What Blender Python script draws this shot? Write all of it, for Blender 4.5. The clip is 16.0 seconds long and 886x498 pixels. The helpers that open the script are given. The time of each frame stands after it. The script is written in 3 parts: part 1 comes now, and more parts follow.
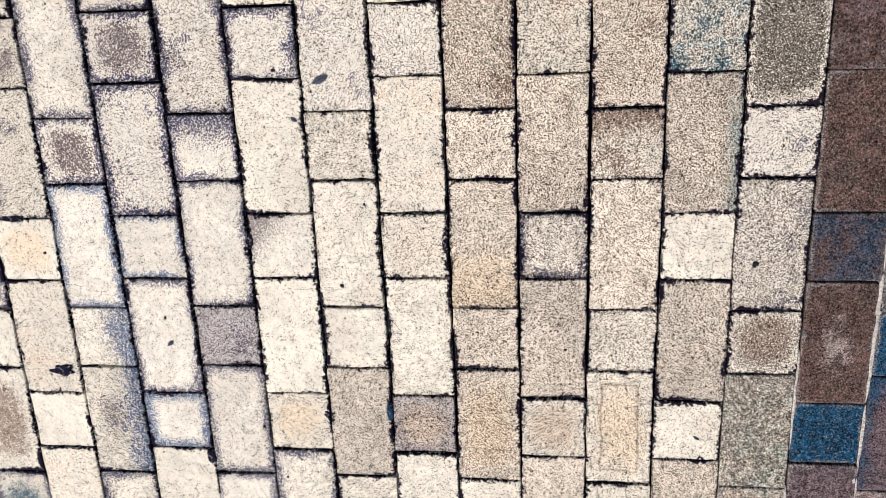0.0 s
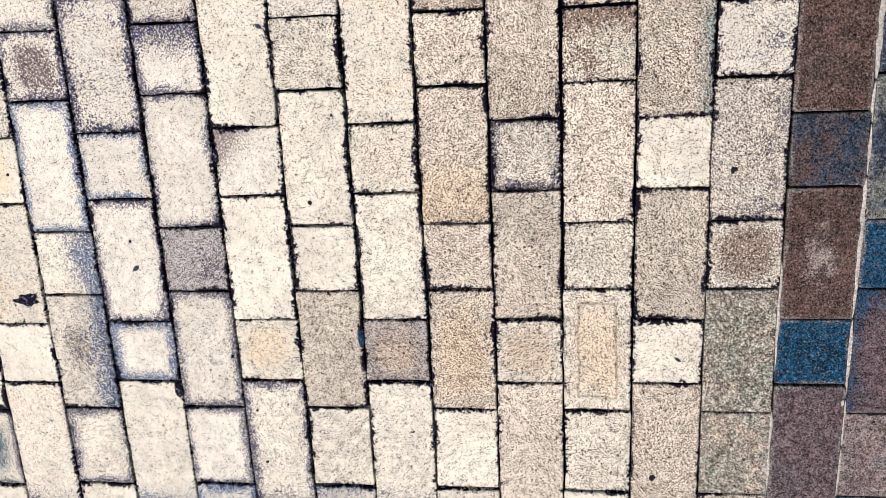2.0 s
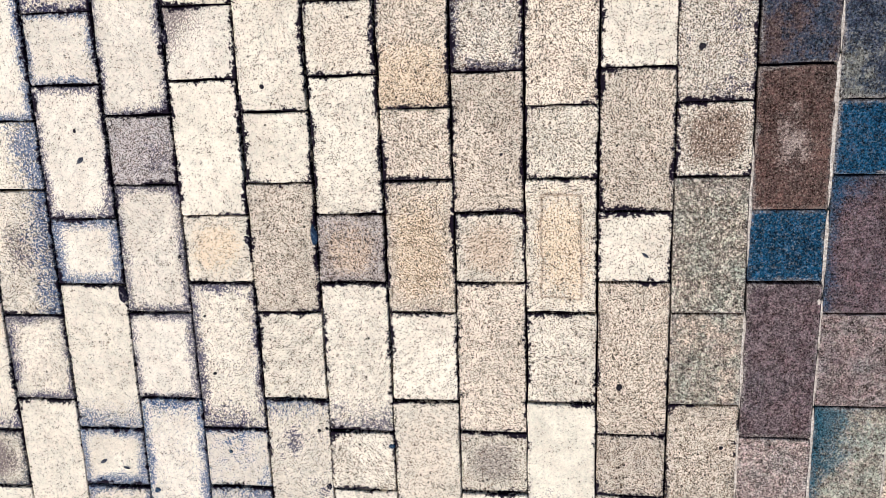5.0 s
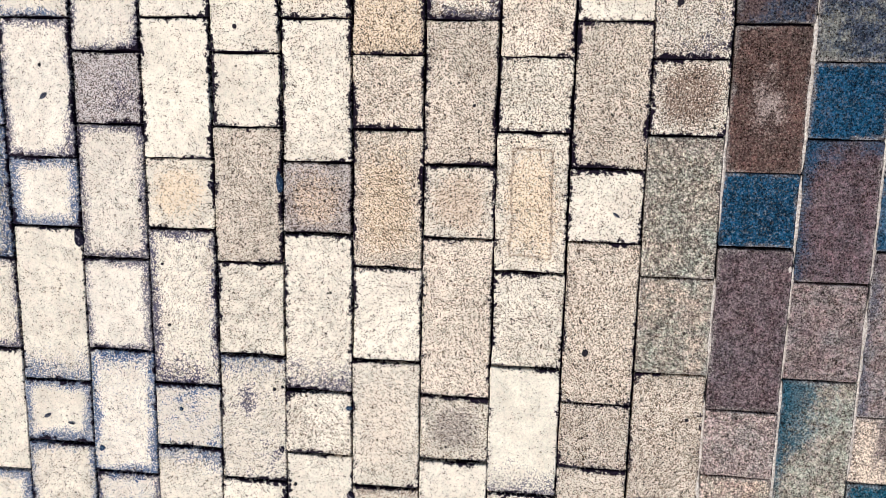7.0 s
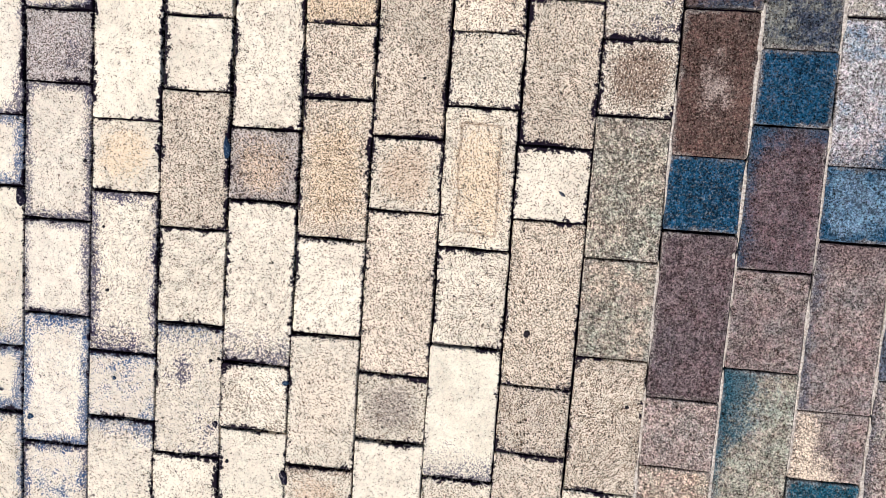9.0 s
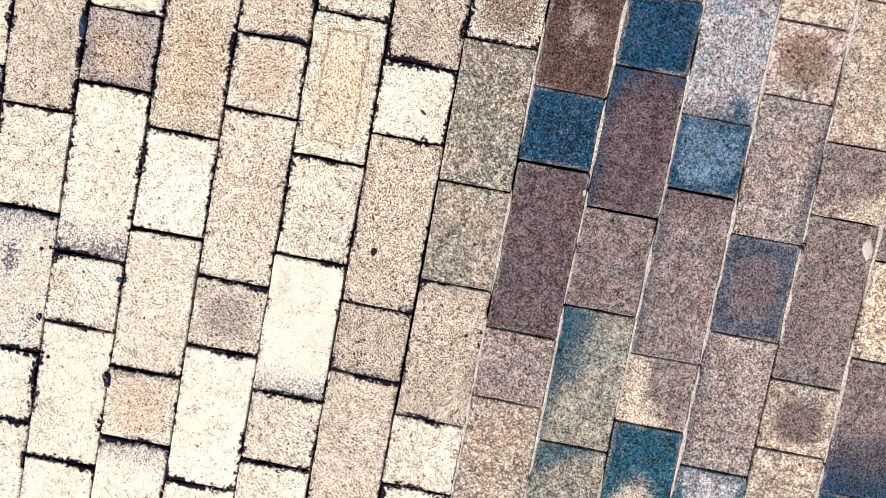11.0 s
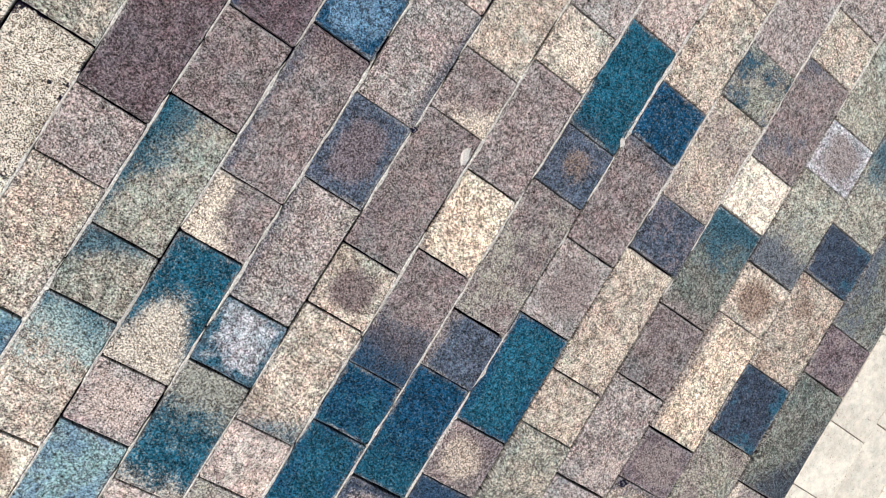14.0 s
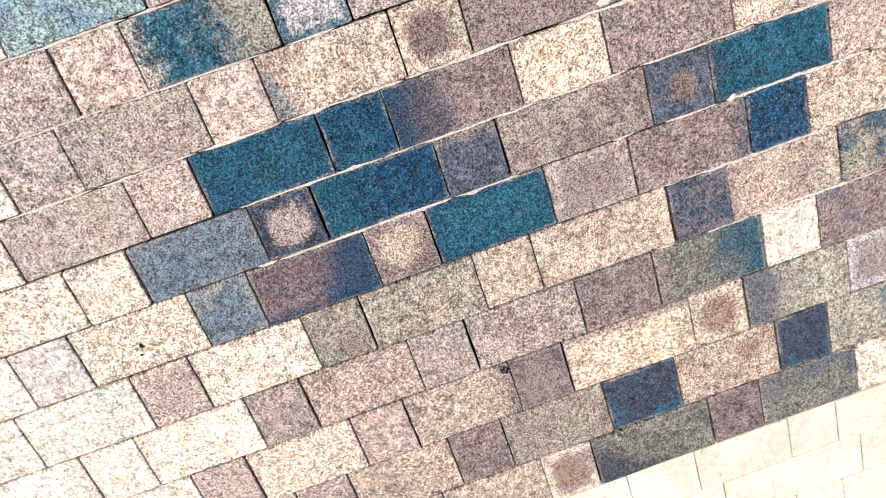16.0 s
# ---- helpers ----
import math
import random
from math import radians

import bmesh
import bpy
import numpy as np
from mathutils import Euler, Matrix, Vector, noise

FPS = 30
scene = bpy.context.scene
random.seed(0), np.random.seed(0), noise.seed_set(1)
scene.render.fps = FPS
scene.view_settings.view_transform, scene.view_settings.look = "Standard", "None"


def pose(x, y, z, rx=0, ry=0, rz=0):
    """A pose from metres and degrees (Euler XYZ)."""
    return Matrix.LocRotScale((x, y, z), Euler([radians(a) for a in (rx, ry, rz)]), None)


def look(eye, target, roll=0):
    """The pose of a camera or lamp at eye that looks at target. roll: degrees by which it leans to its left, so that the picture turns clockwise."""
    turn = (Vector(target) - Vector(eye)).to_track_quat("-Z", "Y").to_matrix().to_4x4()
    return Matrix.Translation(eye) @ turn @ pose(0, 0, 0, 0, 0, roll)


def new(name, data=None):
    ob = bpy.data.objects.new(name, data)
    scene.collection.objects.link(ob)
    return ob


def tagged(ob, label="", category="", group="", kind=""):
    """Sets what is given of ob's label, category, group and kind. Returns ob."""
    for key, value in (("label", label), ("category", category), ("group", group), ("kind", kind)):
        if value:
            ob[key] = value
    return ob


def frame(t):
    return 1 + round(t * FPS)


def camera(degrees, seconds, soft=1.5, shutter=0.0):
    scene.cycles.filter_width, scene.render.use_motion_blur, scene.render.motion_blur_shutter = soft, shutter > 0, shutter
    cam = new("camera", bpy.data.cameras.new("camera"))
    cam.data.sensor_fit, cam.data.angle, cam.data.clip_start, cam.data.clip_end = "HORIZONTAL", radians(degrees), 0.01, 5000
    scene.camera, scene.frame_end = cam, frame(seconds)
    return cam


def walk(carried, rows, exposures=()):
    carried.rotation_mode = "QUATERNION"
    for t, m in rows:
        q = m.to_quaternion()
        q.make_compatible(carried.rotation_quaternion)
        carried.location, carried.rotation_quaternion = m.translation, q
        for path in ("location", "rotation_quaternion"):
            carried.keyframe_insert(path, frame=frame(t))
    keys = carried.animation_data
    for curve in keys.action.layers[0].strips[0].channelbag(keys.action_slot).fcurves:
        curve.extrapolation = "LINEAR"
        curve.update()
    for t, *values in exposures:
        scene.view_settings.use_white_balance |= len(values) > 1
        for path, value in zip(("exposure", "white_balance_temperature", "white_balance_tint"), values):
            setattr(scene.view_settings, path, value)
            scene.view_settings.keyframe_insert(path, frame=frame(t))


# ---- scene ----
cam = camera(55.5, 16.0, soft=0.5)
PATH = [
    (0, (0.1526, 0.0374, 1.152), (-0.007, -0.3471, 0.0), -158.61),
    (0.5, (0.1672, -0.007, 1.1487), (0.0033, -0.3753, 0.0), -156.99),
    (1, (0.1774, -0.0503, 1.1513), (0.017, -0.4094, 0.0), -156.61),
    (1.5, (0.1882, -0.0932, 1.1587), (0.0255, -0.4437, 0.0), -155.94),
    (2, (0.2008, -0.1342, 1.1594), (0.0306, -0.4771, 0.0), -155.22),
    (2.5, (0.213, -0.1734, 1.1524), (0.0335, -0.5102, 0.0), -154.61),
    (3, (0.2219, -0.2143, 1.1481), (0.0368, -0.5419, 0.0), -153.71),
    (3.5, (0.2294, -0.2506, 1.1466), (0.0459, -0.572, 0.0), -153.23),
    (4, (0.2343, -0.2893, 1.1477), (0.0601, -0.5993, 0.0), -152.91),
    (4.5, (0.2404, -0.3244, 1.1508), (0.0733, -0.6172, 0.0), -151.91),
    (7, (0.2629, -0.4855, 1.1469), (0.1314, -0.7031, 0.0), -147.12),
    (7.5, (0.2641, -0.5155, 1.1489), (0.1411, -0.6969, 0.0), -143.7),
    (8, (0.2642, -0.5411, 1.1452), (0.149, -0.703, 0.0), -141.91),
    (8.2, (0.2661, -0.5487, 1.1464), (0.1535, -0.7091, 0.0), -142.14),
    (10.3, (0.4388, -0.6553, 1.1358), (0.3245, -0.7817, 0.0), -129.24),
    (10.5, (0.4413, -0.6646, 1.1344), (0.3506, -0.7936, 0.0), -135.61),
    (11, (0.4338, -0.708, 1.1343), (0.4259, -0.8217, 0.0), -165.3),
    (11.5, (0.4794, -0.7209, 1.1354), (0.5239, -0.8383, 0.0), 171.82),
    (12, (0.5205, -0.7503, 1.1375), (0.634, -0.856, 0.0), 147.95),
    (12.5, (0.5331, -0.7882, 1.1346), (0.7596, -0.8728, 0.0), 129.06),
    (13, (0.5578, -0.8285, 1.1358), (0.8824, -0.8711, 0.0), 121.2),
    (13.5, (0.581, -0.8577, 1.1425), (0.9722, -0.8517, 0.0), 117.33),
    (14, (0.5969, -0.8899, 1.1438), (1.0299, -0.8462, 0.0), 116.4),
    (14.5, (0.6223, -0.9302, 1.1513), (1.0716, -0.8686, 0.0), 120.76),
    (15, (0.6296, -0.9693, 1.1508), (1.1147, -0.922, 0.0), 132.65),
    (15.5, (0.6458, -1.0134, 1.1444), (1.1725, -0.9839, 0.0), 146.12),
    (16, (0.6724, -1.0544, 1.1466), (1.2645, -1.043, 0.0), 159.4),
]
EXPOSURES = [(0, 0.22, 6180, 9), (8, 0.22, 6180, 9), (10.5, 0.4, 6450, 11), (11.5, 0.64, 6450, 10), (12, 1.15, 6450, 6), (12.5, 0.80, 6450, 5),
             (13, 0.35, 6200, 2), (13.5, 0.10, 5780, 4), (14, 0.42, 5900, 3), (14.5, 0.74, 6100, 5), (15, 1.0, 6450, 9), (16, 0.80, 6500, 12)]
walk(cam, [(t, look(eye, target, roll)) for t, eye, target, roll in PATH], EXPOSURES)
SKY, SUN = 0.13, 2.4

# ---- light: a bright overcast sky and a soft, wide sun ----
world = bpy.data.worlds.new("overcast_sky")
scene.world = world
world.use_nodes = True
wn, wl = world.node_tree.nodes, world.node_tree.links
sky = wn.new("ShaderNodeTexSky")
sky.sky_type, sky.sun_disc = "NISHITA", False
sky.sun_elevation, sky.sun_rotation = radians(52), radians(215)
sky.air_density, sky.dust_density = 1.0, 4.0
wl.new(sky.outputs[0], wn["Background"].inputs[0])
wn["Background"].inputs[1].default_value = SKY
sun = new("sun", bpy.data.lights.new("sun", "SUN"))
sun.data.energy, sun.data.angle, sun.data.color = SUN, radians(14), (1.0, 0.95, 0.87)
sun.matrix_world = look((-2.6, -1.8, 4.2), (0.4, -0.6, 0))


# ---- materials ----
def node(nt, kind, **sets):
    n = nt.nodes.new(kind)
    for key, value in sets.items():
        n.inputs[key.replace("_", " ")].default_value = value
    return n


def math_node(nt, op, a, b=None, clamp=False):
    n = nt.nodes.new("ShaderNodeMath")
    n.operation, n.use_clamp = op, clamp
    for i, v in enumerate((a, b)):
        if v is None:
            continue
        if isinstance(v, (int, float)):
            n.inputs[i].default_value = v
        else:
            nt.links.new(v, n.inputs[i])
    return n.outputs[0]


def smooth(nt, v, lo, hi, to_lo=0.0, to_hi=1.0):
    n = nt.nodes.new("ShaderNodeMapRange")
    n.interpolation_type = "SMOOTHSTEP"
    for i, x in enumerate((lo, hi, to_lo, to_hi)):
        n.inputs[i + 1].default_value = x
    nt.links.new(v, n.inputs[0])
    return n.outputs[0]


def blend(nt, fac, a, b, how="MIX"):
    n = nt.nodes.new("ShaderNodeMix")
    n.data_type, n.blend_type = "RGBA", how
    for i, v in ((0, fac), (6, a), (7, b)):
        if isinstance(v, (int, float)):
            n.inputs[i].default_value = v
        elif isinstance(v, tuple):
            n.inputs[i].default_value = (*v, 1.0)
        else:
            nt.links.new(v, n.inputs[i])
    return n.outputs[2]


def noise_at(nt, vec, w, scale, detail=3.0, rough=0.55):
    n = nt.nodes.new("ShaderNodeTexNoise")
    n.noise_dimensions = "4D"
    n.inputs["Scale"].default_value, n.inputs["Detail"].default_value = scale, detail
    n.inputs["Roughness"].default_value = rough
    nt.links.new(vec, n.inputs["Vector"])
    nt.links.new(w, n.inputs["W"])
    return n.outputs[0]


def attribute(nt, name, of_object=True):
    n = nt.nodes.new("ShaderNodeAttribute")
    n.attribute_type, n.attribute_name = "OBJECT" if of_object else "GEOMETRY", name
    return n


def stone_material(name, size=1.0, crisp=0.09, clumps=0.95, cut=0.30, shade=(0.40, 0.33, 0.27), flint=0.018, fleck=1.3, pale=0.15, mottle=0.13, cloudy=0.10, tint=0.10,
                   dither=1.0, soft=0.09, most=0.80, strength=0.94, drift=0.0, tar=0.95, bloom=0.3, relief=0.0008):
    """Cast concrete. Each block carries its own body colour and share of dark grains (body), and two discolourings
    (stain_1, stain_2) that lean to an end, a side, the heart or the rim of the block as form_1 and form_2 say.
    Common to all: cloudy matrix, aggregate grains, tinted weathering, crust from the joints (tar), lime along the edges (bloom)."""
    mat = bpy.data.materials.new(name)
    mat.use_nodes = True
    nt = mat.node_tree
    shader = nt.nodes["Principled BSDF"]
    coords = nt.nodes.new("ShaderNodeTexCoord").outputs["Object"]
    chance = nt.nodes.new("ShaderNodeObjectInfo").outputs["Random"]
    w = math_node(nt, "MULTIPLY", chance, 37.0)
    pos, ext = nt.nodes.new("ShaderNodeSeparateXYZ"), nt.nodes.new("ShaderNodeSeparateXYZ")
    nt.links.new(coords, pos.inputs[0])
    nt.links.new(attribute(nt, "half_size", False).outputs["Vector"], ext.inputs[0])
    inset = [math_node(nt, "SUBTRACT", ext.outputs[i], math_node(nt, "ABSOLUTE", pos.outputs[i])) for i in (0, 1)]
    edge = math_node(nt, "MINIMUM", *inset)
    broad = noise_at(nt, coords, w, 15.0, 3.0)
    mid = noise_at(nt, coords, math_node(nt, "ADD", w, 3.0), 62.0, 4.0, 0.65)
    fine = noise_at(nt, coords, w, 390.0 / size, 2.0, 0.8)
    speck = noise_at(nt, coords, math_node(nt, "ADD", w, 5.0), 330.0 / size, 2.0, 0.8)
    patchy = noise_at(nt, coords, math_node(nt, "ADD", w, 17.0), 170.0, 3.0, 0.7)
    side = noise_at(nt, coords, math_node(nt, "ADD", w, 41.0), 18.0, 2.0)
    grit, dots = smooth(nt, fine, 0.36, 0.64), smooth(nt, speck, 0.36, 0.64)
    # matrix colour, cloudy at two scales, with a faint drift of hue
    body = attribute(nt, "body")
    col = blend(nt, 1.0, body.outputs["Color"], blend(nt, smooth(nt, broad, 0.34, 0.66), (0.91,) * 3, (1.08,) * 3), "MULTIPLY")
    col = blend(nt, 1.0, col, blend(nt, smooth(nt, patchy, 0.32, 0.68), (1 - mottle,) * 3, (1 + mottle,) * 3), "MULTIPLY")
    col = blend(nt, 1.0, col, blend(nt, smooth(nt, mid, 0.36, 0.64), (1 - cloudy,) * 3, (1 + cloudy,) * 3), "MULTIPLY")
    for shift, scale, low, high in ((11.0, 40.0, (1.10, 0.97, 0.94), (0.86, 1.03, 1.06)), (23.0, 210.0, (1.13, 0.93, 1.08), (0.88, 1.06, 0.96))):
        cloud = noise_at(nt, coords, math_node(nt, "ADD", w, shift), scale, 3.0, 0.7)
        col = blend(nt, tint, col, blend(nt, 1.0, col, blend(nt, smooth(nt, cloud, 0.36, 0.64), low, high), "MULTIPLY"))
    if drift:
        # stains that spread over neighbouring stones: blue-green, plum, and pale dust
        place = nt.nodes.new("ShaderNodeNewGeometry").outputs["Position"]
        zero = nt.nodes.new("ShaderNodeValue").outputs[0]
        for shift, scale, stain, lo in ((0.0, 9.0, (0.66, 0.88, 0.95), 0.50), (9.0, 12.0, (0.82, 0.72, 0.80), 0.52), (21.0, 17.0, (1.35, 1.30, 1.22), 0.54), (27.0, 30.0, (0.62, 0.62, 0.66), 0.54)):
            cloud = noise_at(nt, place, math_node(nt, "ADD", zero, shift), scale, 4.0, 0.62)
            col = blend(nt, smooth(nt, cloud, lo, lo + 0.18, 0.0, drift), col, blend(nt, 1.0, col, stain, "MULTIPLY"))
    share = math_node(nt, "ADD", math_node(nt, "SUBTRACT", body.outputs["Alpha"], 0.02), math_node(nt, "MULTIPLY", math_node(nt, "SUBTRACT", math_node(nt, "ADD", mid, patchy), 1.0), -clumps))
    # the block's own discolourings, broken up by the grain
    across = [math_node(nt, "DIVIDE", pos.outputs[i], ext.outputs[i]) for i in (0, 1)]
    heart = math_node(nt, "DIVIDE", edge, 0.047)
    oval = [math_node(nt, "SUBTRACT", 1.0, math_node(nt, "MULTIPLY", v, v)) for v in across]
    oval = math_node(nt, "MULTIPLY", *oval)
    wander = math_node(nt, "ADD", math_node(nt, "MULTIPLY", math_node(nt, "SUBTRACT", broad, 0.5), 2.2), math_node(nt, "MULTIPLY", math_node(nt, "SUBTRACT", mid, 0.5), 1.7))
    for i in (1, 2):
        stain, form = attribute(nt, "stain_%d" % i), attribute(nt, "form_%d" % i)
        lean = nt.nodes.new("ShaderNodeSeparateXYZ")
        nt.links.new(form.outputs["Vector"], lean.inputs[0])
        field = math_node(nt, "ADD", form.outputs["Alpha"], math_node(nt, "MULTIPLY", wander, stain.outputs["Alpha"]))
        inward, outward = math_node(nt, "MAXIMUM", lean.outputs[2], 0.0), math_node(nt, "MINIMUM", lean.outputs[2], 0.0)
        for pull, value in ((lean.outputs[0], across[0]), (lean.outputs[1], across[1]), (inward, oval), (outward, heart)):
            field = math_node(nt, "ADD", field, math_node(nt, "MULTIPLY", pull, value))
        cover = smooth(nt, field, -0.50, 0.60, 0.0, most)
        broken = math_node(nt, "ADD", cover, math_node(nt, "MULTIPLY", math_node(nt, "SUBTRACT", dots, 0.5), dither))
        col = blend(nt, smooth(nt, broken, 0.5 - soft, 0.5 + soft, 0.0, strength), col, stain.outputs["Color"])
        share = math_node(nt, "ADD", share, math_node(nt, "MULTIPLY", cover, 0.05))
    # a thin rusty tide line round the heart
    line = math_node(nt, "ABSOLUTE", math_node(nt, "SUBTRACT", math_node(nt, "ADD", edge, math_node(nt, "MULTIPLY", wander, 0.006)), 0.021))
    ring = math_node(nt, "MULTIPLY", smooth(nt, line, 0.0, 0.003, 0.75, 0.0), attribute(nt, "ringed").outputs["Fac"])
    col = blend(nt, ring, col, (0.34, 0.24, 0.17))
    # dirt and lime along the edges
    brink = math_node(nt, "ADD", edge, math_node(nt, "MULTIPLY", math_node(nt, "SUBTRACT", math_node(nt, "ADD", mid, patchy), 1.0), 0.016))
    share = math_node(nt, "ADD", share, smooth(nt, brink, 0.0, 0.006, 0.16, 0.0))
    if bloom:
        rim = math_node(nt, "MULTIPLY", smooth(nt, brink, 0.001, 0.006, bloom, 0.0), smooth(nt, side, 0.42, 0.58, 1.0, 0.1))
        col = blend(nt, rim, col, (0.66, 0.59, 0.52))
    # aggregate: dense fine grains of a darker shade, scattered near-black ones, pale sand grains
    low = math_node(nt, "SUBTRACT", math_node(nt, "MULTIPLY", share, cut), grit)
    col = blend(nt, smooth(nt, low, -crisp, crisp), col, blend(nt, 1.0, col, shade, "MULTIPLY"))
    shifted = nt.nodes.new("ShaderNodeVectorMath")
    nt.links.new(coords, shifted.inputs[0])
    nt.links.new(w, shifted.inputs[1])
    for scale, often in ((440.0 / size, fleck), (230.0 / size, fleck * 0.07)):
        cells = nt.nodes.new("ShaderNodeTexVoronoi")
        cells.voronoi_dimensions = "2D"
        cells.inputs["Scale"].default_value = scale
        nt.links.new(shifted.outputs[0], cells.inputs["Vector"])
        luck = nt.nodes.new("ShaderNodeSeparateColor")
        nt.links.new(cells.outputs["Color"], luck.inputs[0])
        there = smooth(nt, math_node(nt, "SUBTRACT", math_node(nt, "MULTIPLY", share, often), luck.outputs[0]), -0.02, 0.02)
        reach = math_node(nt, "SUBTRACT", math_node(nt, "ADD", math_node(nt, "MULTIPLY", luck.outputs[1], 0.34), 0.20), cells.outputs["Distance"])
        grain = math_node(nt, "MULTIPLY", smooth(nt, math_node(nt, "ADD", reach, math_node(nt, "MULTIPLY", math_node(nt, "SUBTRACT", fine, 0.5), 0.9)), -0.06, 0.06), there)
        col = blend(nt, math_node(nt, "MULTIPLY", grain, 0.985), col, blend(nt, 1.0, col, blend(nt, smooth(nt, luck.outputs[2], 0.45, 0.95), (flint,) * 3, (0.21, 0.145, 0.10)), "MULTIPLY"))
    bright = blend(nt, 1.0, blend(nt, 1.0, col, (1.7, 1.65, 1.6), "MULTIPLY"), (0.02, 0.02, 0.02), "ADD")
    col = blend(nt, smooth(nt, grit, 0.72, 0.95, 0.0, pale), col, bright)
    if tar:
        crust = math_node(nt, "ADD", math_node(nt, "MINIMUM", math_node(nt, "ADD", inset[0], math_node(nt, "MULTIPLY", ext.outputs[2], 0.0024)), math_node(nt, "SUBTRACT", math_node(nt, "ADD", inset[1], 0.0010), math_node(nt, "MULTIPLY", ext.outputs[2], 0.0012))),
                          math_node(nt, "ADD", math_node(nt, "MULTIPLY", math_node(nt, "SUBTRACT", speck, 0.5), 0.013),
                                    math_node(nt, "MULTIPLY", math_node(nt, "SUBTRACT", math_node(nt, "ADD", patchy, side), 1.0), 0.030)))
        col = blend(nt, smooth(nt, crust, 0.0011, 0.0021, tar, 0.0), col, (0.006, 0.003, 0.010))
    # each stone a little lighter or darker
    tone = nt.nodes.new("ShaderNodeHueSaturation")
    nt.links.new(smooth(nt, chance, 0.0, 1.0, 0.96, 1.04), tone.inputs["Value"])
    nt.links.new(col, tone.inputs["Color"])
    nt.links.new(tone.outputs[0], shader.inputs["Base Color"])
    shader.inputs["Roughness"].default_value = 0.85
    shader.inputs["Specular IOR Level"].default_value = 0.05
    height = math_node(nt, "ADD", math_node(nt, "MULTIPLY", fine, 0.6), math_node(nt, "ADD", patchy, math_node(nt, "MULTIPLY", mid, 0.6)))
    bump = node(nt, "ShaderNodeBump", Strength=0.75, Distance=relief)
    nt.links.new(height, bump.inputs["Height"])
    nt.links.new(bump.outputs[0], shader.inputs["Normal"])
    return mat


def plain_material(name, base, dark, scale=300.0, rough=0.9, bump_by=0.6, crumbs=None):
    """A grainy surface of two shades."""
    mat = bpy.data.materials.new(name)
    mat.use_nodes = True
    nt = mat.node_tree
    shader = nt.nodes["Principled BSDF"]
    coords = nt.nodes.new("ShaderNodeTexCoord").outputs["Object"]
    zero = nt.nodes.new("ShaderNodeValue").outputs[0]
    grit = noise_at(nt, coords, zero, scale, 4.0, 0.7)
    cloud = noise_at(nt, coords, zero, scale / 25, 3.0)
    col = blend(nt, smooth(nt, grit, 0.35, 0.65), dark, base)
    col = blend(nt, smooth(nt, cloud, 0.35, 0.7, 0.0, 0.5), col, dark)
    if crumbs:
        col = blend(nt, smooth(nt, grit, 0.56, 0.64), col, crumbs)
    nt.links.new(col, shader.inputs["Base Color"])
    shader.inputs["Roughness"].default_value = rough
    shader.inputs["Specular IOR Level"].default_value = 0.05
    bump = node(nt, "ShaderNodeBump", Strength=bump_by, Distance=0.002)
    nt.links.new(grit, bump.inputs["Height"])
    nt.links.new(bump.outputs[0], shader.inputs["Normal"])
    return mat


UMBER, NIGHT = (0.030, 0.022, 0.020), (0.012, 0.012, 0.020)
STONES = {
    "light": stone_material("hard_grained_paver", size=0.82, shade=(0.29, 0.235, 0.20), cut=0.27, fleck=1.2, mottle=0.06, cloudy=0.06, tar=0.99),
    "dark": stone_material("weathered_paver", size=1.05, crisp=0.26, cut=0.75, shade=(0.42, 0.39, 0.40), flint=0.14, fleck=0.62, pale=0.75, mottle=0.36, cloudy=0.22, tint=0.38,
                           dither=0.40, soft=0.48, most=1.0, strength=0.84, drift=0.45, tar=0.25, bloom=0.35, relief=0.0018),
    "pale": stone_material("clean_paver", crisp=0.2, shade=(0.80, 0.74, 0.68), flint=0.6, fleck=0.2, pale=0.05, mottle=0.05, tint=0.12, dither=0.5, soft=0.3, tar=0.0, bloom=0.0),
}
# colours of the concrete and of what has stained it
TONES = {
    "w": (0.700, 0.618, 0.493), "h": (0.705, 0.624, 0.509), "v": (0.70, 0.625, 0.495), "t": (0.745, 0.632, 0.497), "k": (0.635, 0.542, 0.43), "g": (0.55, 0.49, 0.455),
    "n": (0.37, 0.315, 0.27), "W": (0.59, 0.51, 0.41), "x": (0.46, 0.40, 0.36), "e": (0.60, 0.46, 0.335), "r": (0.72, 0.558, 0.38),
    "X": (0.036, 0.034, 0.080), "Z": (0.030, 0.075, 0.170), "d": (0.10, 0.085, 0.065), "U": (0.115, 0.080, 0.082), "D": (0.088, 0.052, 0.042), "N": (0.036, 0.046, 0.068), "B": (0.007, 0.046, 0.092), "T": (0.012, 0.073, 0.110),
    "S": (0.069, 0.081, 0.107), "A": (0.12, 0.185, 0.25), "P": (0.155, 0.117, 0.118), "M": (0.234, 0.182, 0.164), "m": (0.348, 0.282, 0.246), "G": (0.32, 0.288, 0.225), "a": (0.13, 0.165, 0.19),
    "O": (0.17, 0.165, 0.135), "l": (0.40, 0.37, 0.36), "s": (0.46, 0.365, 0.28), "y": (0.63, 0.515, 0.395), "p": (0.47, 0.365, 0.305), "b": (0.22, 0.145, 0.105), "z": (0.24, 0.325, 0.31),
}
